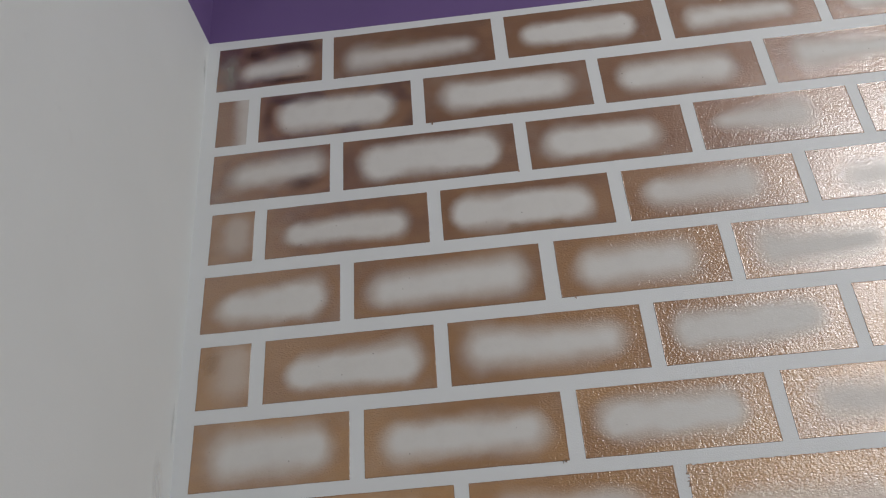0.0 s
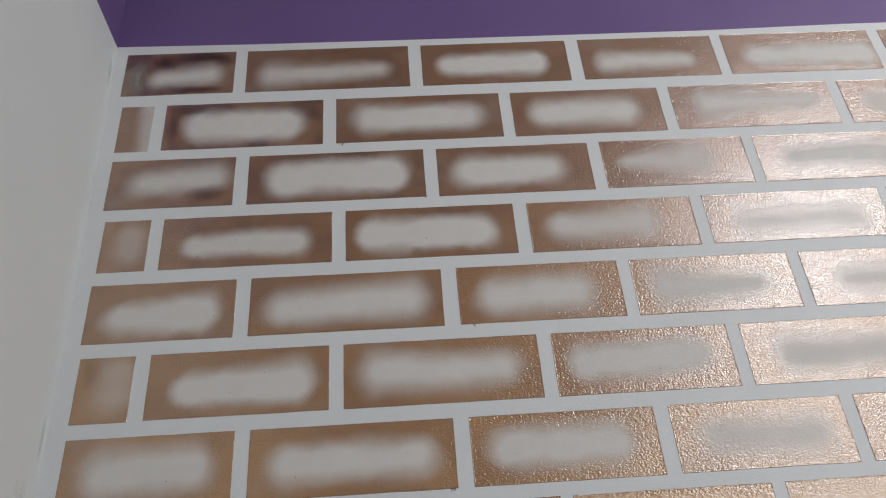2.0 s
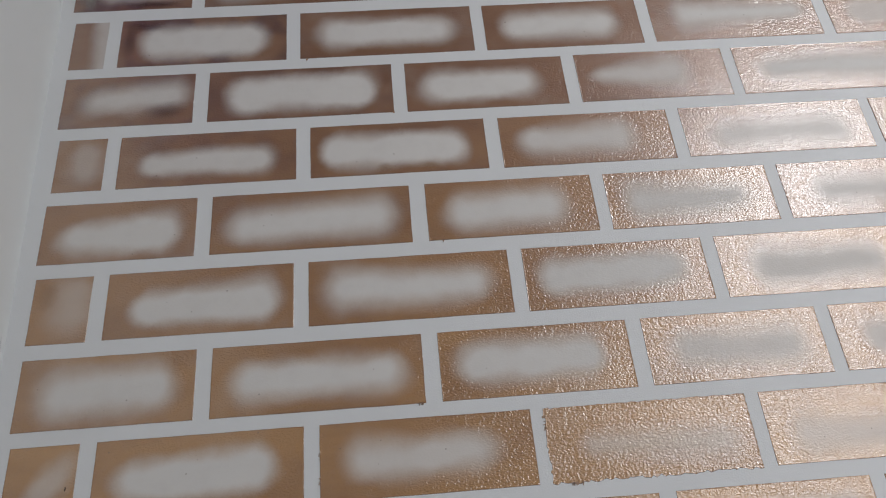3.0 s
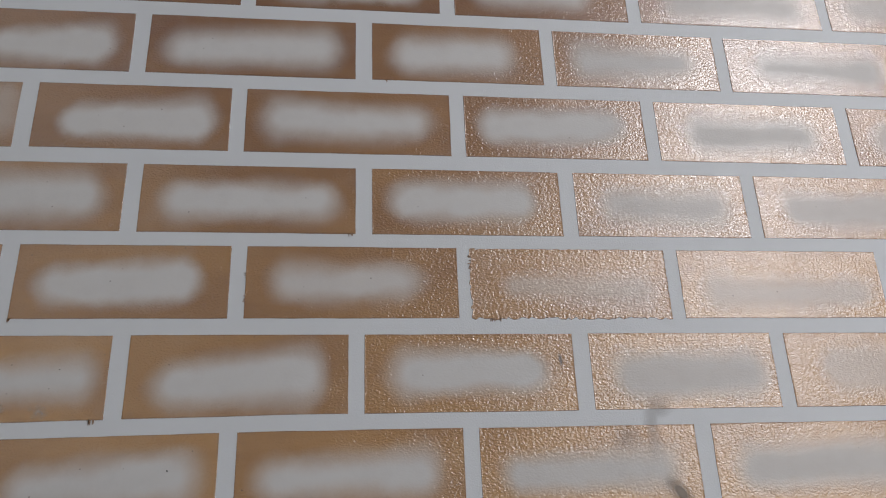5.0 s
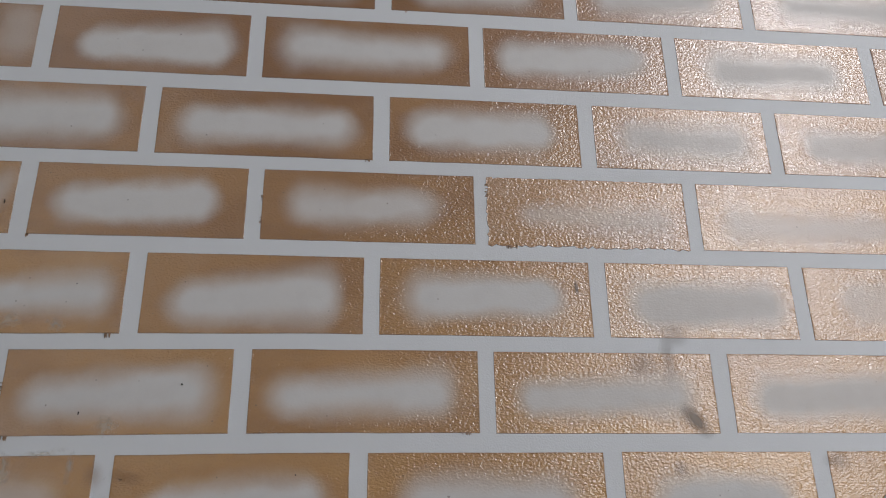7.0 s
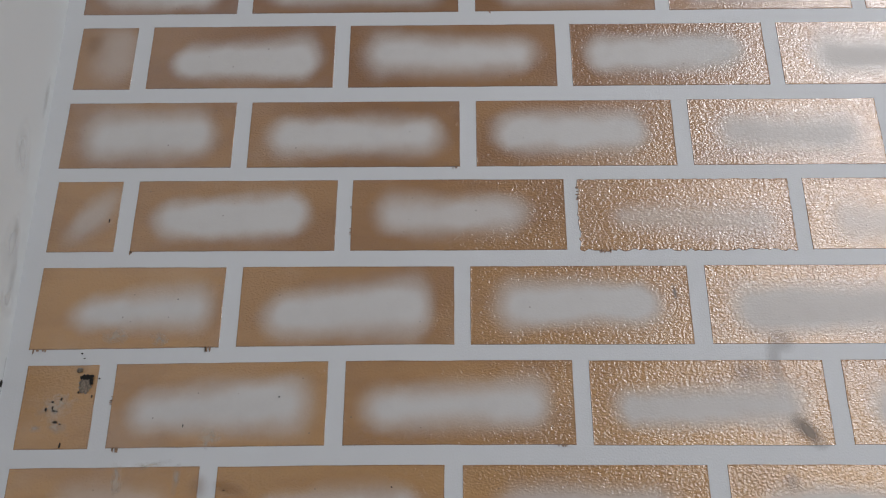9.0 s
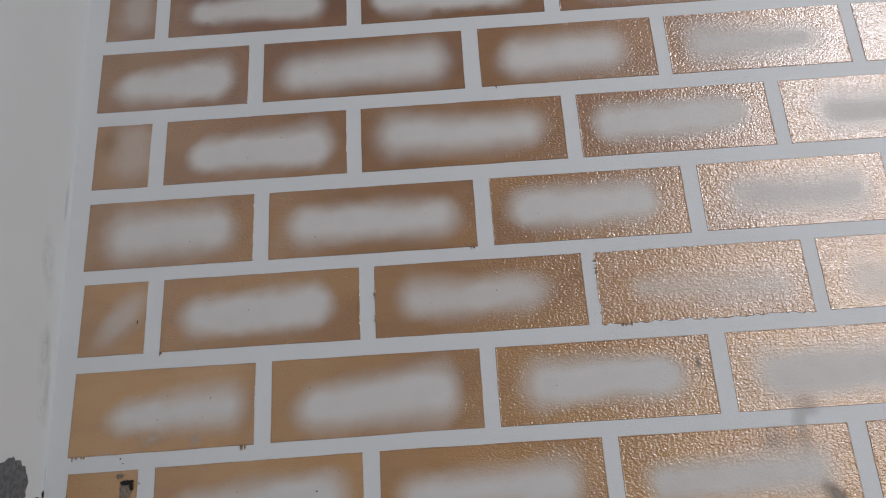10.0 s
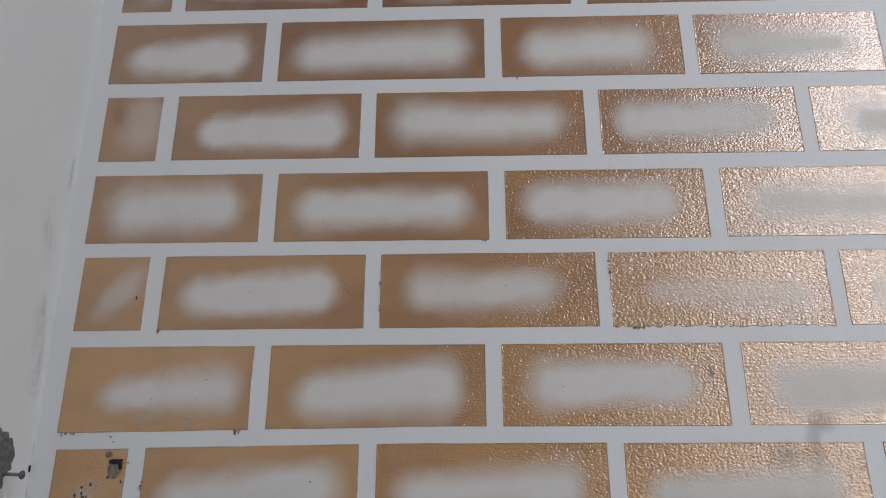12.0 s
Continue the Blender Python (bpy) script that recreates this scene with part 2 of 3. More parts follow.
def west_wall(name, z0, z1, material, label):
    bm = bmesh.new()
    ring = [[bm.verts.new((corner_x(z) + dx, y, z)) for dx, y in ((0, 0.0), (0, SOUTH - 0.15), (-0.2, SOUTH - 0.15), (-0.2, 0.0))] for z in (z0, z1)]
    bm.faces.new(ring[0])
    bm.faces.new(ring[1])
    for i in range(4):
        j = (i + 1) % 4
        bm.faces.new((ring[0][i], ring[0][j], ring[1][j], ring[1][i]))
    return tagged(part(name, bm, material, None), label, "wall", kind="structure")


wall_west = west_wall("wall_west", 0.0, 2.629, west_paint, "plain white painted side wall with scuffs")
west_wall("wall_west_upper", 2.629, 3.05, purple_paint, "purple painted upper band of side wall")
west_wall("wall_west_top", 3.05, TOP, unseen_grey, "unseen pale grey side wall added above the purple band to cut purple bounce")
tagged(prism("wall_east", rect(SOUTH - 0.15, 0.0, 0.15, TOP), "x", EAST, EAST + 0.15, unseen_grey), "plain pale grey wall", "wall", kind="structure")
W0, W1, SILL, HEAD = 1.78, 3.37, 1.0, 4.17
for name, r in (("wall_south", rect(-0.3, 0, W0, TOP)), ("wall_south_end", rect(W1, 0, EAST, TOP)),
                ("wall_south_sill", rect(W0, 0, W1, SILL)), ("wall_south_lintel", rect(W0, HEAD, W1, TOP))):
    tagged(prism(name, r, "y", SOUTH - 0.15, SOUTH, unseen_grey), "plain pale grey wall beside the window opening", "wall", kind="structure")
tagged(prism("floor", rect(-0.3, SOUTH - 0.15, EAST + 0.15, 0.15), "z", -0.1, 0.0, floor_screed), "plain grey screed floor", "floor", kind="structure")
tagged(prism("ceiling", rect(-0.3, SOUTH - 0.15, EAST + 0.15, 0.15), "z", TOP, TOP + 0.1, ceiling_paint), "plain grey ceiling", "ceiling", kind="structure")
# added ledge: its shaded underside stands in for a shadow streak
tagged(prism("trim", rect(-0.30, 2.842, 0.9, 2.90), "y", -0.03, 0.0, purple_paint), "purple ledge added to make the dark shadow streak on the upper wall", "ledge", kind="structure")

# ---- bricks of the wall ----
# each course from the top: its height, and for each brick its two ends, the extent of the pale middle along and down it,
# how pale, how plum, and how the middle leans and tapers
COURSES = []


def course(top, bottom, *rows):
    COURSES.append((top, bottom, rows))


course(2.606, 2.501,
       (-0.019, 0.182, 0.24, 0.88, 0.36, 0.80, 0.95, 0.8, 0.25, 0.15),
       (0.204, 0.506, 0.08, 0.88, 0.36, 0.82, 0.85, 0.25, 0.12, -0.2),
       (0.53, 0.808, 0.1, 0.86, 0.25, 0.8, 1, 0.05, 0, 0.12),
       (0.833, 1.094, 0.1, 0.84, 0.38, 0.8, 0.95, 0, 0.05, -0.15),
       (1.114, 1.41, 0.12, 1, 0.3, 0.85, 1, 0, 0, 0.1),
       (1.432, 1.71, 0.12, 0.88, 0.25, 0.8, 0.77, 0, 0, 0))
course(2.475, 2.371,
       (-0.011, 0.046, 0.62, 1.4, -0.3, 1.3, 0.75, 0, 0, 0),
       (0.068, 0.347, 0.11, 0.88, 0.17, 0.86, 1, 0.75, 0, 0),
       (0.37, 0.666, 0.1, 0.89, 0.2, 0.8, 1, 0.05, 0, -0.08),
       (0.687, 0.961, 0.11, 0.85, 0.2, 0.8, 1, 0, 0, 0.08),
       (0.982, 1.283, 0.14, 0.93, 0.2, 0.66, 1, 0, 0.05, -0.35),
       (1.304, 1.59, 0.12, 0.88, 0.25, 0.8, 0.73, 0, 0, 0))
course(2.35, 2.248,
       (-0.01, 0.199, 0.16, 0.95, 0.2, 0.72, 0.9, 0.4, 0.3, 0.1),
       (0.222, 0.521, 0.1, 0.91, 0.13, 0.86, 1, 0.25, 0.05, 0),
       (0.543, 0.809, 0.1, 0.84, 0.22, 0.8, 1, 0, 0.05, -0.1),
       (0.831, 1.087, 0.1, 0.74, 0.2, 0.7, 0.85, 0, 0.1, 0.45),
       (1.106, 1.41, 0.13, 1, 0.22, 0.75, 1, 0, 0, 0.15),
       (1.431, 1.71, 0.12, 0.88, 0.25, 0.8, 0.82, 0, 0, 0))
course(2.225, 2.128,
       (-0.003, 0.071, 0.3, 0.95, 0.1, 0.85, 0.5, 0, 0, 0),
       (0.092, 0.364, 0.12, 0.87, 0.32, 0.8, 0.95, 0.25, 0, 0.1),
       (0.386, 0.663, 0.06, 0.9, 0.2, 0.86, 1, 0.15, 0, -0.05),
       (0.686, 0.963, 0.1, 0.78, 0.2, 0.8, 0.9, 0, 0.05, 0.1),
       (0.984, 1.29, 0.14, 0.9, 0.3, 0.9, 0.85, 0, 0, 0.1),
       (1.307, 1.59, 0.12, 0.88, 0.25, 0.8, 0.75, 0, 0, 0))
course(2.105, 2.005,
       (-0.005, 0.217, 0.12, 0.89, 0.26, 0.88, 1, 0.05, 0.15, 0.15),
       (0.239, 0.535, 0.08, 0.92, 0.2, 0.84, 1, 0.1, 0.1, 0.1),
       (0.559, 0.816, 0.11, 0.84, 0.2, 0.85, 1, 0, 0, 0),
       (0.836, 1.095, 0.1, 0.86, 0.24, 0.8, 0.95, 0, -0.05, -0.25),
       (1.114, 1.4, 0.15, 0.92, 0.26, 0.8, 0.9, 0, 0, 0.1),
       (1.421, 1.7, 0.12, 0.88, 0.25, 0.8, 0.72, 0, 0, 0))
course(1.982, 1.881,
       (-0.001, 0.079, 0.28, 1.05, 0, 0.85, 0.5, 0, 0, 0),
       (0.101, 0.361, 0.13, 0.92, 0.25, 0.84, 1, 0.05, 0.15, 0.2),
       (0.382, 0.671, 0.08, 0.91, 0.2, 0.78, 1, 0, 0, -0.15),
       (0.692, 0.962, 0.08, 0.88, 0.2, 0.78, 1, 0, 0.05, -0.1),
       (0.982, 1.273, 0.15, 0.88, 0.24, 0.84, 0.92, 0, 0, -0.12),
       (1.294, 1.59, 0.12, 0.88, 0.25, 0.8, 0.82, 0, 0, 0))
course(1.859, 1.76,
       (0, 0.231, 0.12, 0.88, 0.16, 0.84, 1, 0, 0.05, -0.05),
       (0.252, 0.536, 0.1, 0.92, 0.25, 0.8, 1, 0.1, 0.05, -0.05),
       (0.558, 0.823, 0.09, 0.86, 0.18, 0.78, 1, 0, 0, 0),
       (0.845, 1.098, 0.14, 0.9, 0.26, 0.8, 0.85, 0, 0, 0.1),
       (1.118, 1.41, 0.13, 0.9, 0.26, 0.82, 0.8, 0, 0, 0.05),
       (1.431, 1.7, 0.12, 0.88, 0.25, 0.8, 0.98, 0, 0, 0))
course(1.74, 1.641,
       (0.004, 0.091, 0.3, 0.95, 0.25, 0.75, 0.6, 0, 0.9, 0.1),
       (0.112, 0.375, 0.1, 0.86, 0.24, 0.8, 1, 0, 0.2, 0.15),
       (0.395, 0.672, 0.12, 0.82, 0.25, 0.76, 0.9, 0, 0, -0.05),
       (0.689, 0.963, 0.16, 0.92, 0.4, 0.78, 0.45, 0, -0.1, 0.2),
       (0.982, 1.28, 0.1, 0.95, 0.4, 0.86, 0.6, 0, 0.05, -0.15),
       (1.301, 1.58, 0.12, 0.88, 0.25, 0.8, 0.94, 0, 0, 0))
course(1.62, 1.519,
       (0.005, 0.239, 0.20, 0.94, 0.33, 0.80, 1, 0, 0.17, 0.2),
       (0.26, 0.528, 0.12, 0.90, 0.26, 0.90, 1, 0, 0.22, 0.24),
       (0.548, 0.82, 0.12, 0.86, 0.22, 0.78, 1, 0, 0.05, -0.05),
       (0.842, 1.096, 0.12, 0.96, 0.24, 0.86, 0.9, 0, 0.05, -0.1),
       (1.116, 1.41, 0.16, 0.88, 0.2, 0.82, 0.5, 0, 0, 0),
       (1.431, 1.7, 0.12, 0.88, 0.25, 0.8, 0.93, 0, 0, 0))
course(1.499, 1.399,
       (0.008, 0.096, 0.4, 0.6, 0.5, 0.7, 0.15, 0, 0, 0),
       (0.117, 0.375, 0.09, 0.92, 0.29, 0.85, 1, 0, 0.18, 0.2),
       (0.396, 0.67, 0.08, 0.89, 0.27, 0.79, 1, 0, 0.15, 0.12),
       (0.69, 0.97, 0.1, 0.9, 0.3, 0.8, 0.95, 0, 0.1, 0.1),
       (0.992, 1.28, 0.1, 0.92, 0.26, 0.82, 0.92, 0, 0.05, 0),
       (1.301, 1.58, 0.12, 0.88, 0.25, 0.8, 0.77, 0, 0, 0))
course(1.377, 1.277,
       (0.008, 0.231, 0.25, 0.85, 0.3, 0.9, 0.6, 0, 0, 0),
       (0.252, 0.516, 0.12, 0.9, 0.32, 0.92, 1, 0, 0.15, 0.2),
       (0.537, 0.819, 0.14, 0.87, 0.27, 0.9, 1, 0, 0, 0),
       (0.842, 1.082, 0.15, 0.88, 0.28, 0.9, 1, 0, 0, 0),
       (1.104, 1.4, 0.25, 0.85, 0.35, 0.85, 0.4, 0, 0, 0),
       (1.421, 1.7, 0.12, 0.88, 0.25, 0.8, 0.86, 0, 0, 0))
course(1.255, 1.155,
       (0.01, 0.1, 0.12, 0.88, 0.25, 0.8, 0.78, 0, 0, 0),
       (0.121, 0.38, 0.12, 0.88, 0.25, 0.8, 0.75, 0, 0, 0),
       (0.401, 0.68, 0.12, 0.88, 0.25, 0.8, 0.73, 0, 0, 0),
       (0.701, 0.975, 0.12, 0.88, 0.25, 0.8, 0.76, 0, 0, 0),
       (0.996, 1.28, 0.12, 0.88, 0.25, 0.8, 0.98, 0, 0, 0),
       (1.301, 1.58, 0.12, 0.88, 0.25, 0.8, 0.95, 0, 0, 0))
PROUD = 0.0004


def sag(x, low):
    """How far a low course drops towards the corner."""
    return -low * max(0.0, 1 - x / 0.45)


def brick(left, right, top, bottom, pale, warm, ragged=False, sag_top=0.0, sag_bottom=0.0):
    """A thin proud coat of paint with a tape-cut edge, thicker along the tape; its middle is left pale."""
    w, h = right - left, top - bottom
    nx, nz = (round(w / 0.005), round(h / 0.005)) if ragged else (max(3, round(w / 0.03)), 4)
    loop = [(i / nx, 0.0) for i in range(nx)] + [(1.0, i / nz) for i in range(nz)]
    loop += [(1 - i / nx, 1.0) for i in range(nx)] + [(0.0, 1 - i / nz) for i in range(nz)]
    ring = []
    for u, v in loop:
        corner = u in (0.0, 1.0) and v in (0.0, 1.0)
        rough = 0.0003 + (0.0018 if ragged and (u < 0.05 or v > 0.95) else 0.0004 if ragged else 0.0)
        dx, dz = (random.uniform(-rough, rough) * (0.5 if corner else 1) for _ in "xz")
        drop = sag(left + u * w, sag_top * (1 - v) + sag_bottom * v)
        ring.append(((u - 0.5) * w + dx, (0.5 - v) * h + dz + drop))
    k = len(ring)

    def inset(d):
        return [(x * (1 - 2 * d / w), z * (1 - 2 * d / h)) for x, z in ring]

    verts = [(x, 0.001, z) for x, z in ring] + [(x, -PROUD * 0.7, z) for x, z in ring] + [(x, -PROUD * 1.4, z) for x, z in inset(0.0005)]
    verts += [(x, -PROUD, z) for x, z in inset(0.0018)]
    faces = [(s * k + i, (s + 1) * k + i, (s + 1) * k + (i + 1) % k, s * k + (i + 1) % k) for s in range(3) for i in range(k)]
    faces.append(tuple(range(3 * k, 4 * k))[::-1])
    ob = mesh_object("brick", verts, faces, bronze_paint, wall_north)
    ob.location = ((left + right) / 2, 0, (top + bottom) / 2)
    u0, u1, v0, v1, amount, plum, tilt, taper = pale
    half_x, half_z = (u1 - u0) / 2 * w, (v1 - v0) / 2 * h
    values = {"blob_mid": (((u0 + u1) / 2 - 0.5) * w, 0, (0.5 - (v0 + v1) / 2) * h) * len(verts),
              "blob_half": (half_x, min(0.034, 0.95 * half_x, 0.97 * half_z), half_z) * len(verts),
              "blob_shape": (tilt, taper, 1) * (3 * k) + (tilt, taper, 0) * k,
              "tone": (amount, plum, warm) * len(verts)}
    for name, value in values.items():
        ob.data.attributes.new(name, "FLOAT_VECTOR", "POINT").data.foreach_set("vector", value)
    return ob


bricks = {}
for row, (top, bottom, rows) in enumerate(COURSES):
    for col, (left, right, *pale) in enumerate(rows):
        tilt = random.uniform(-0.0006, 0.0006)
        # upper courses browner: the dark ceiling they mirror, put into the colour
        warm = min(1.0, max(0.0, (row - 1.5) / 8 - 0.03 * col + random.uniform(-0.08, 0.08)))
        bricks[row + 1, col + 1] = brick(left, right, top + tilt, bottom + tilt, pale, warm, (row, col) == (7, 3),
                                           0.0055 if row > 8 else 0.0, 0.0055 if row > 7 else 0.0)

# ---- marks on the walls ----


def bleed(owner, x, z, drops, size, down=True):
    """Drops of paint that crept under the tape at the edge of a brick."""
    bm = bmesh.new()
    for _ in range(drops):
        dx = random.uniform(-1, 1) * size * drops * 0.35
        long = size * random.uniform(0.5, 1.3)
        wide = size * random.uniform(0.12, 0.30)
        pts = [(-wide, 0.3), (-wide * 0.9, -long * 0.45), (-wide * 0.4, -long * 0.9), (wide * 0.3, -long), (wide * 0.9, -long * 0.5), (wide, 0.3)]
        pts = [(a, min(b, size * 0.2)) for a, b in pts]
        if down:
            flat = [(x + dx + a, z + b) for a, b in pts]
        else:
            flat = [(x + b, z + dx + a) for a, b in pts]
        lo = [bm.verts.new((a, 0.0005, b)) for a, b in flat]
        hi = [bm.verts.new((a, -0.0010, b)) for a, b in flat]
        bm.faces.new(hi)
        for i in range(len(flat)):
            j = (i + 1) % len(flat)
            bm.faces.new((lo[i], lo[j], hi[j], hi[i]))
    ob = part("paint_bleed", bm, bleed_paint, owner, "dark paint crept under the tape")
    ob.matrix_parent_inverse = owner.matrix_basis.inverted()
    return ob


for (row, col), x, z, drops, size, down in (
        ((2, 3), 0.384, 2.371, 2, 0.0045, True), ((3, 2), 0.519, 2.249, 2, 0.0035, True), ((5, 3), 0.578, 2.005, 3, 0.003, True),
        ((7, 2), 0.528, 1.760, 5, 0.003, True), ((8, 2), 0.117, 1.641, 4, 0.0035, True), ((8, 3), 0.395, 1.668, 7, 0.002, False),
        ((8, 3), 0.395, 1.70, 6, 0.0018, False), ((8, 4), 0.690, 1.72, 9, 0.003, False), ((8, 4), 0.72, 1.641, 7, 0.0035, True),
        ((9, 1), 0.018, 1.5135, 5, 0.0045, True), ((9, 1), 0.2285, 1.516, 4, 0.0055, True), ((10, 2), 0.130, 1.395, 5, 0.004, True),
        ((10, 2), 0.117, 1.45, 6, 0.003, False), ((10, 3), 0.655, 1.400, 6, 0.003, True), ((10, 3), 0.41, 1.400, 4, 0.002, True)):
    bleed(bricks[row, col], x, z, drops, size, down)


def lump(name, material, parent, centre, size, normal="y", points=22, jag=0.25, height=0.002, label=""):
    """An uneven, slightly domed patch lying on a wall; size is its two half widths."""
    bm = bmesh.new()
    rings = []
    for k, (s, lift) in enumerate(((1.0, -0.0006), (0.93, 0.5), (0.6, 0.9), (0.25, 0.75))):
        ring = []
        for i in range(points):
            a = 2 * math.pi * i / points
            r = s * (1 + random.uniform(-jag, jag))
            out = lift * height * random.uniform(0.7, 1.2) if lift > 0 else lift
            u, v = size[0] * r * math.cos(a), size[1] * r * math.sin(a)
            ring.append(bm.verts.new((centre[0] + u, centre[1] - out, centre[2] + v) if normal == "y" else (centre[0] + out, centre[1] + u, centre[2] + v)))
        rings.append(ring)
    for a, b in zip(rings, rings[1:]):
        for i in range(points):
            j = (i + 1) % points
            bm.faces.new((a[i], a[j], b[j], b[i]))
    bm.faces.new(rings[-1])
    return part(name, bm, material, parent, label)


def smear(x, z, wide, tall, turn, material, label, lift, side=None):
    """A thin wiped film over the bricks and joints."""
    bm = bmesh.new()
    layer = bm.loops.layers.uv.new("uv")
    ca, sa = math.cos(radians(turn)), math.sin(radians(turn))
    n = 6
    grid = [[bm.verts.new((x + ca * u * wide - sa * v * tall, -lift, z + sa * u * wide + ca * v * tall))
             for u in [2 * i / n - 1 for i in range(n + 1)]] for v in [2 * j / n - 1 for j in range(n + 1)]]
    for j in range(n):
        for i in range(n):
            face = bm.faces.new((grid[j][i], grid[j][i + 1], grid[j + 1][i + 1], grid[j + 1][i]))
            for loop, (a, b) in zip(face.loops, ((i, j), (i + 1, j), (i + 1, j + 1), (i, j + 1))):
                loop[layer].uv = (a / n, b / n)
    if side is not None:
        for v in bm.verts:
            v.co = (corner_x(v.co.z) + lift, side + v.co.x - x, v.co.z)
    return part("smudge", bm, material, wall_west if side is not None else wall_north, label)


SMUDGE = "grey wiped smudge over the bricks"
for i, (x, z, wide, tall, turn, stuff) in enumerate((
        (0.940, 1.415, 0.034, 0.016, -47, grey_smear), (0.925, 1.522, 0.026, 0.019, 0, faint_smear),
        (0.914, 1.490, 0.014, 0.045, 3, faint_smear), (0.880, 1.485, 0.028, 0.022, 0, faint_smear), (0.914, 1.357, 0.013, 0.014, 10, faint_smear),
        (0.802, 1.585, 0.004, 0.014, 8, grey_smear), (1.115, 1.365, 0.025, 0.016, 0, faint_smear),
        (0.050, 1.445, 0.032, 0.020, 20, pale_smear), (0.055, 1.420, 0.022, 0.010, -25, pale_smear), (0.030, 1.418, 0.010, 0.006, 0, pale_smear),
        (0.238, 1.407, 0.018, 0.016, 0, pale_smear), (0.135, 1.361, 0.009, 0.024, 5, pale_smear), (0.205, 1.36, 0.006, 0.022, -5, pale_smear),
        (0.110, 1.530, 0.020, 0.014, 0, pale_smear), (0.165, 1.527, 0.014, 0.012, 0, pale_smear), (0.175, 1.377, 0.03, 0.006, 8, pale_smear))):
    smear(x, z, wide, tall, turn, stuff, SMUDGE if stuff is not pale_smear else "pale plaster smear on the paint", 0.0007 + 0.00003 * i)

# blotches of other sprays on the bricks
for i, (x, z, wide, tall, turn, stuff, label) in enumerate((
        (0.052, 2.583, 0.034, 0.026, -6, plum_spray, "dark plum paint blotch"), (0.118, 2.594, 0.075, 0.016, 0, plum_spray, "dark plum paint blotch"),
        (0.158, 2.583, 0.023, 0.024, 0, plum_haze, "dark plum paint blotch"), (0.118, 2.512, 0.064, 0.012, 0, plum_spray, "dark plum paint blotch"),
        (0.006, 2.548, 0.028, 0.055, 0, grey_wash, "thin grey wash over the paint"), (0.110, 2.459, 0.042, 0.015, 0, plum_haze, "dark plum paint blotch"),
        (0.084, 2.423, 0.016, 0.050, 0, plum_haze, "dark plum paint blotch"), (0.152, 2.274, 0.046, 0.025, 10, plum_haze, "dark plum paint blotch"),
        (0.325, 2.570, 0.090, 0.026, 0, ochre_wash, "thin ochre paint over the brown"), (0.018, 1.955, 0.022, 0.030, 0, ochre_wash, "thin ochre paint over the brown"),
        (0.500, 2.140, 0.020, 0.012, 0, ochre_wash, "brown paint creeping into the pale middle"), (0.570, 2.142, 0.022, 0.010, 0, ochre_wash, "brown paint creeping into the pale middle"),
        (0.232, 1.350, 0.016, 0.020, 0, ochre_wash, "brown stain in the joint"), (0.247, 1.315, 0.013, 0.020, 0, ochre_wash, "brown stain in the joint"),
        (0.270, 1.350, 0.026, 0.010, -12, ochre_wash, "brown paint creeping into the pale middle"))):
    smear(x, z, wide, tall, turn, stuff, label, 0.0013 + 0.00003 * i)

for i, (side, z, wide, tall, turn, stuff) in enumerate((
        (-0.012, 2.55, 0.008, 0.05, 4, scuff), (-0.02, 1.60, 0.010, 0.045, 0, scuff), (-0.03, 1.66, 0.008, 0.03, 6, scuff),
        (-0.022, 1.57, 0.020, 0.025, 0, filler), (-0.035, 1.64, 0.020, 0.05, 0, filler), (-0.045, 1.76, 0.022, 0.06, 10, filler),
        (-0.055, 1.43, 0.012, 0.030, 0, scuff), (-0.015, 1.86, 0.006, 0.04, 0, scuff))):
    smear(0.0, z, wide, tall, turn, stuff, "pale patch of filler on the white paint" if stuff is filler else "faint grey scuff on the white paint", 0.0006 + 0.00003 * i, side)

# the broken corner of the small brick, with chips
lump("chipped_plaster", crumb, wall_north, (0.082, -PROUD, 1.470), (0.0078, 0.0100), height=0.0022, label="crumbled grey plaster in a chipped hole")
lump("chipped_plaster", dark_grime, wall_north, (0.083, -PROUD - 0.0016, 1.4795), (0.0068, 0.0032), height=0.0016, jag=0.45, label="dark broken hole in the plaster")
lump("chipped_plaster", dark_grime, wall_north, (0.0892, -PROUD - 0.0014, 1.475), (0.0020, 0.0052), height=0.0016, jag=0.4)
lump("chipped_plaster", crumb, wall_north, (0.0735, -PROUD - 0.0018, 1.488), (0.0035, 0.003), height=0.002, jag=0.3)
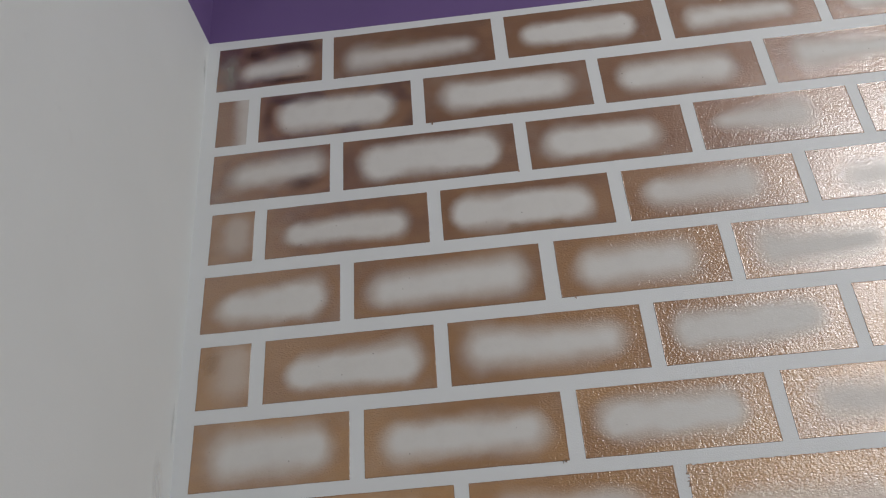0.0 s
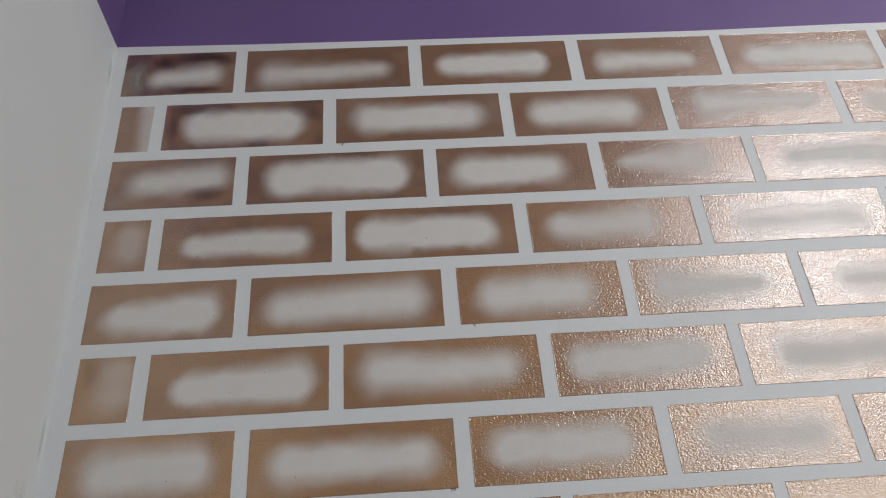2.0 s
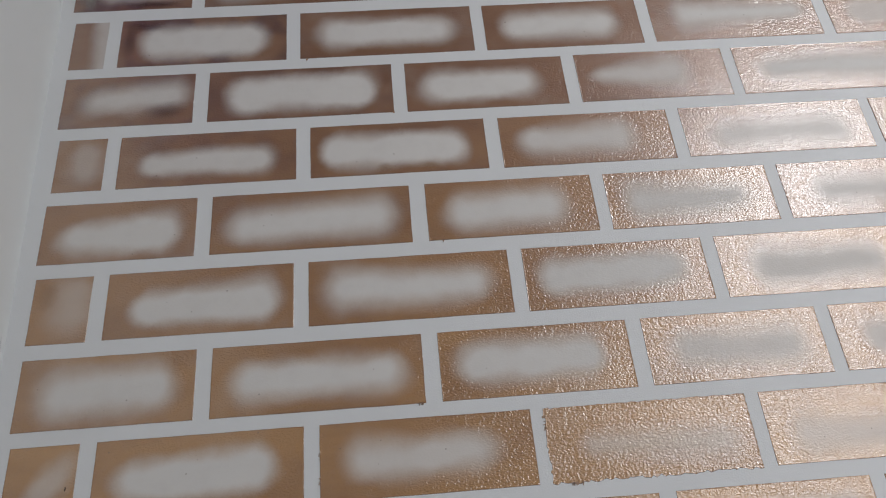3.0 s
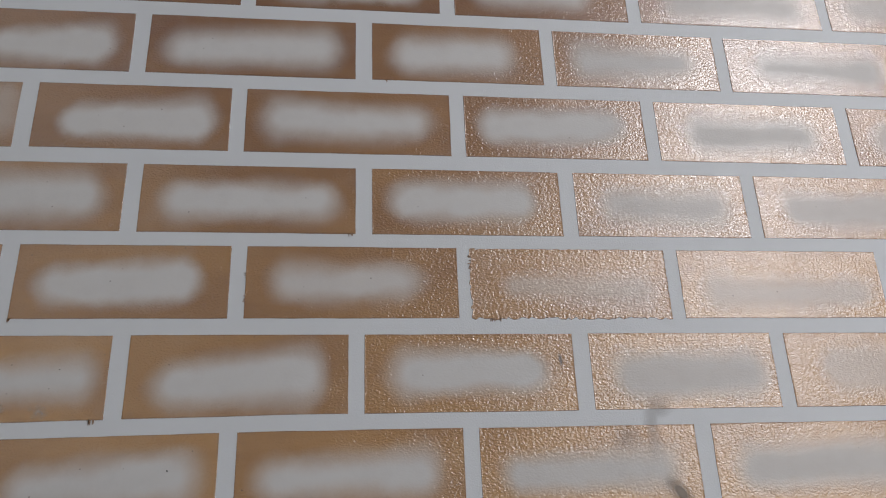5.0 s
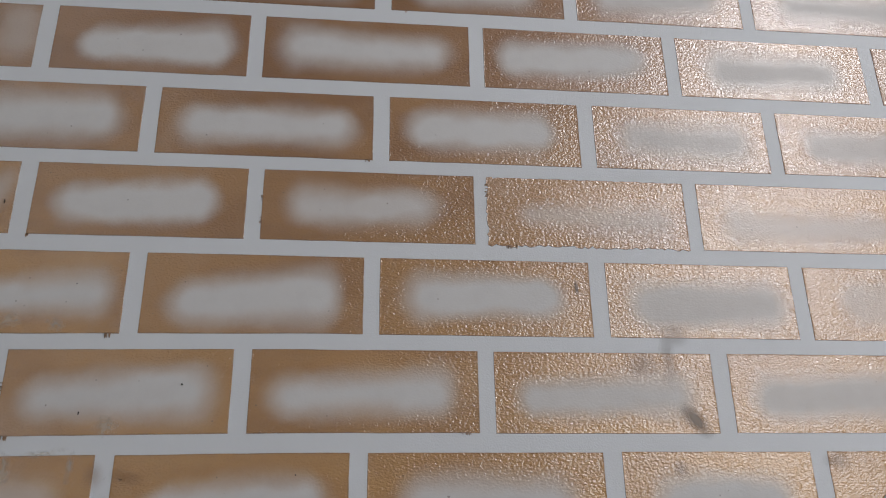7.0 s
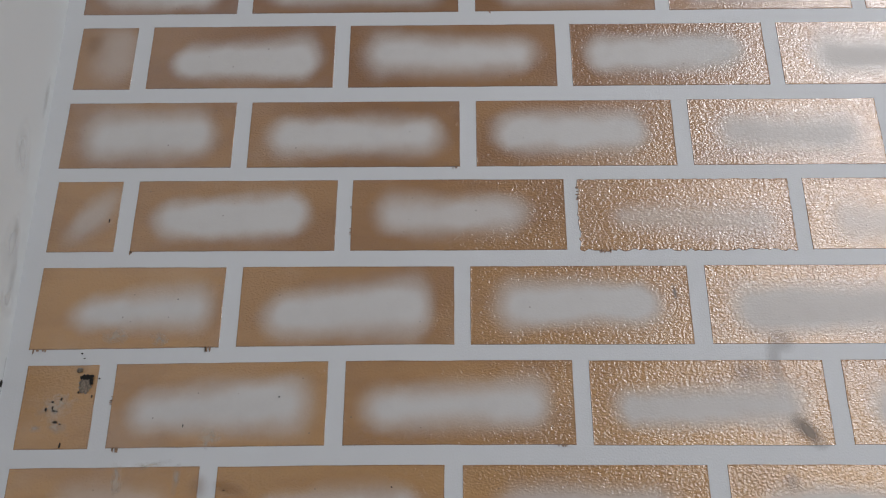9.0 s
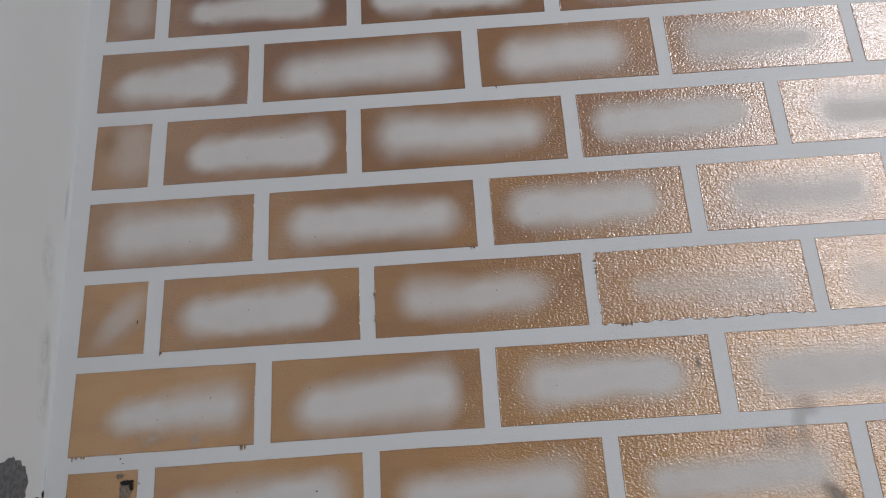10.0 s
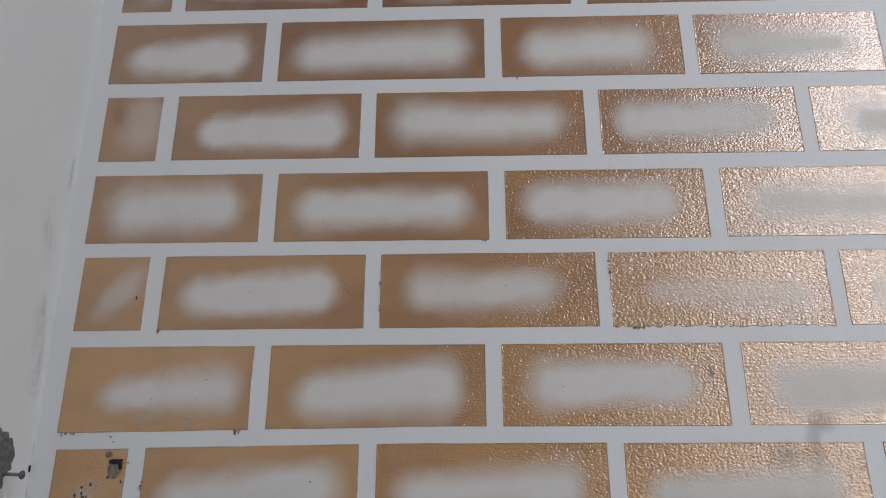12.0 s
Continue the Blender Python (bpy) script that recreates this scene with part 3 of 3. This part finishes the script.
for x, z, a, b in ((0.056, 1.453, 0.0011, 0.003), (0.046, 1.4495, 0.002, 0.0018), (0.047, 1.4425, 0.0012, 0.0032), (0.039, 1.4405, 0.0016, 0.003),
                   (0.049, 1.439, 0.003, 0.0013), (0.053, 1.4385, 0.0013, 0.0013), (0.0525, 1.4255, 0.0035, 0.0018), (0.059, 1.423, 0.0014, 0.0014),
                   (0.0625, 1.3985, 0.0013, 0.0045), (0.075, 1.461, 0.0014, 0.0022), (0.092, 1.456, 0.0009, 0.0025),
                   (0.072, 1.5085, 0.0013, 0.0012), (0.076, 1.5025, 0.0016, 0.0007), (0.098, 1.478, 0.0012, 0.001),
                   (0.318, 1.4555, 0.0011, 0.0013), (0.206, 1.4215, 0.0009, 0.0030), (0.455, 1.352, 0.0012, 0.0012),
                   (0.182, 1.5775, 0.0011, 0.0008), (0.262, 1.348, 0.002, 0.0009), (0.080, 1.684, 0.0007, 0.003)):
    lump("chip", dark_grime, wall_north, (x, -PROUD if z < 1.499 or z > 1.52 else 0, z), (a * 0.75, b * 0.75), points=9, jag=0.4, height=0.0018)

# scuffs in the corner and on the side wall
lump("chipped_plaster", dark_grime, wall_west, (corner_x(1.471) + 0.0004, -0.0045, 1.471), (0.0022, 0.0048), normal="x", points=12, jag=0.2, height=0.001, label="small dark hole in the corner")
crack = bmesh.new()
zs = [1.395 + 0.012 * i for i in range(10)]
sides = [[crack.verts.new((corner_x(z) + 0.0006, -0.003 + s + random.uniform(-0.0004, 0.0004), z)) for z in zs] for s in (-0.0003, 0.0003)]
for i in range(len(zs) - 1):
    crack.faces.new((sides[0][i], sides[0][i + 1], sides[1][i + 1], sides[1][i]))
part("crack", crack, hairline, wall_west, "thin grey hairline crack along the corner")
lump("bare_patch", plaster_grey, wall_west, (corner_x(1.478) + 0.0003, -0.078, 1.478), (0.036, 0.030), normal="x", points=40, jag=0.10, height=0.0015,
     label="bare grey plaster patch with ragged rim")
lump("bare_patch", plaster_grey, wall_west, (corner_x(1.448) + 0.0003, -0.070, 1.450), (0.012, 0.016), normal="x", points=24, jag=0.25, height=0.0012)

# ---- loose things on the walls ----


def turned(profile, segments=20):
    """A body of revolution about x from (along, radius) pairs."""
    bm = bmesh.new()
    rings = [[bm.verts.new((a, r * math.cos(2 * math.pi * i / segments), r * math.sin(2 * math.pi * i / segments))) for i in range(segments)] for a, r in profile]
    for a, b in zip(rings, rings[1:]):
        for i in range(segments):
            j = (i + 1) % segments
            bm.faces.new((a[i], a[j], b[j], b[i]))
    bm.faces.new(rings[0])
    bm.faces.new(rings[-1])
    for f in bm.faces:
        f.smooth = True
    return bm


nail = tagged(new("nail"), "dull steel nail driven into the bare patch", "nail")
nail.matrix_world = pose(corner_x(1.4605), -0.060, 1.4605, 0, 3, 3)
part("shank", turned([(-0.02, 0.0019), (0.002, 0.0019), (0.021, 0.0019)]), steel, nail)
part("head", turned([(0.0205, 0.0022), (0.0215, 0.0048), (0.0232, 0.0050), (0.0242, 0.0040)]), steel, nail, "flat round nail head")

wall_plate = tagged(new("wall_plate"), "round grey plastic wall plate with dark middle", "wall plate")
wall_plate.matrix_world = pose(1.204, -PROUD, 1.289, 0, 0, -90)
part("rim", turned([(0.0, 0.050), (0.0015, 0.050), (0.0035, 0.047), (0.0045, 0.026)], 40), plate_plastic, wall_plate)
part("socket", turned([(0.0045, 0.026), (0.006, 0.0255), (0.007, 0.022), (0.0075, 0.006)], 32), plate_dark, wall_plate, "dark plastic middle")
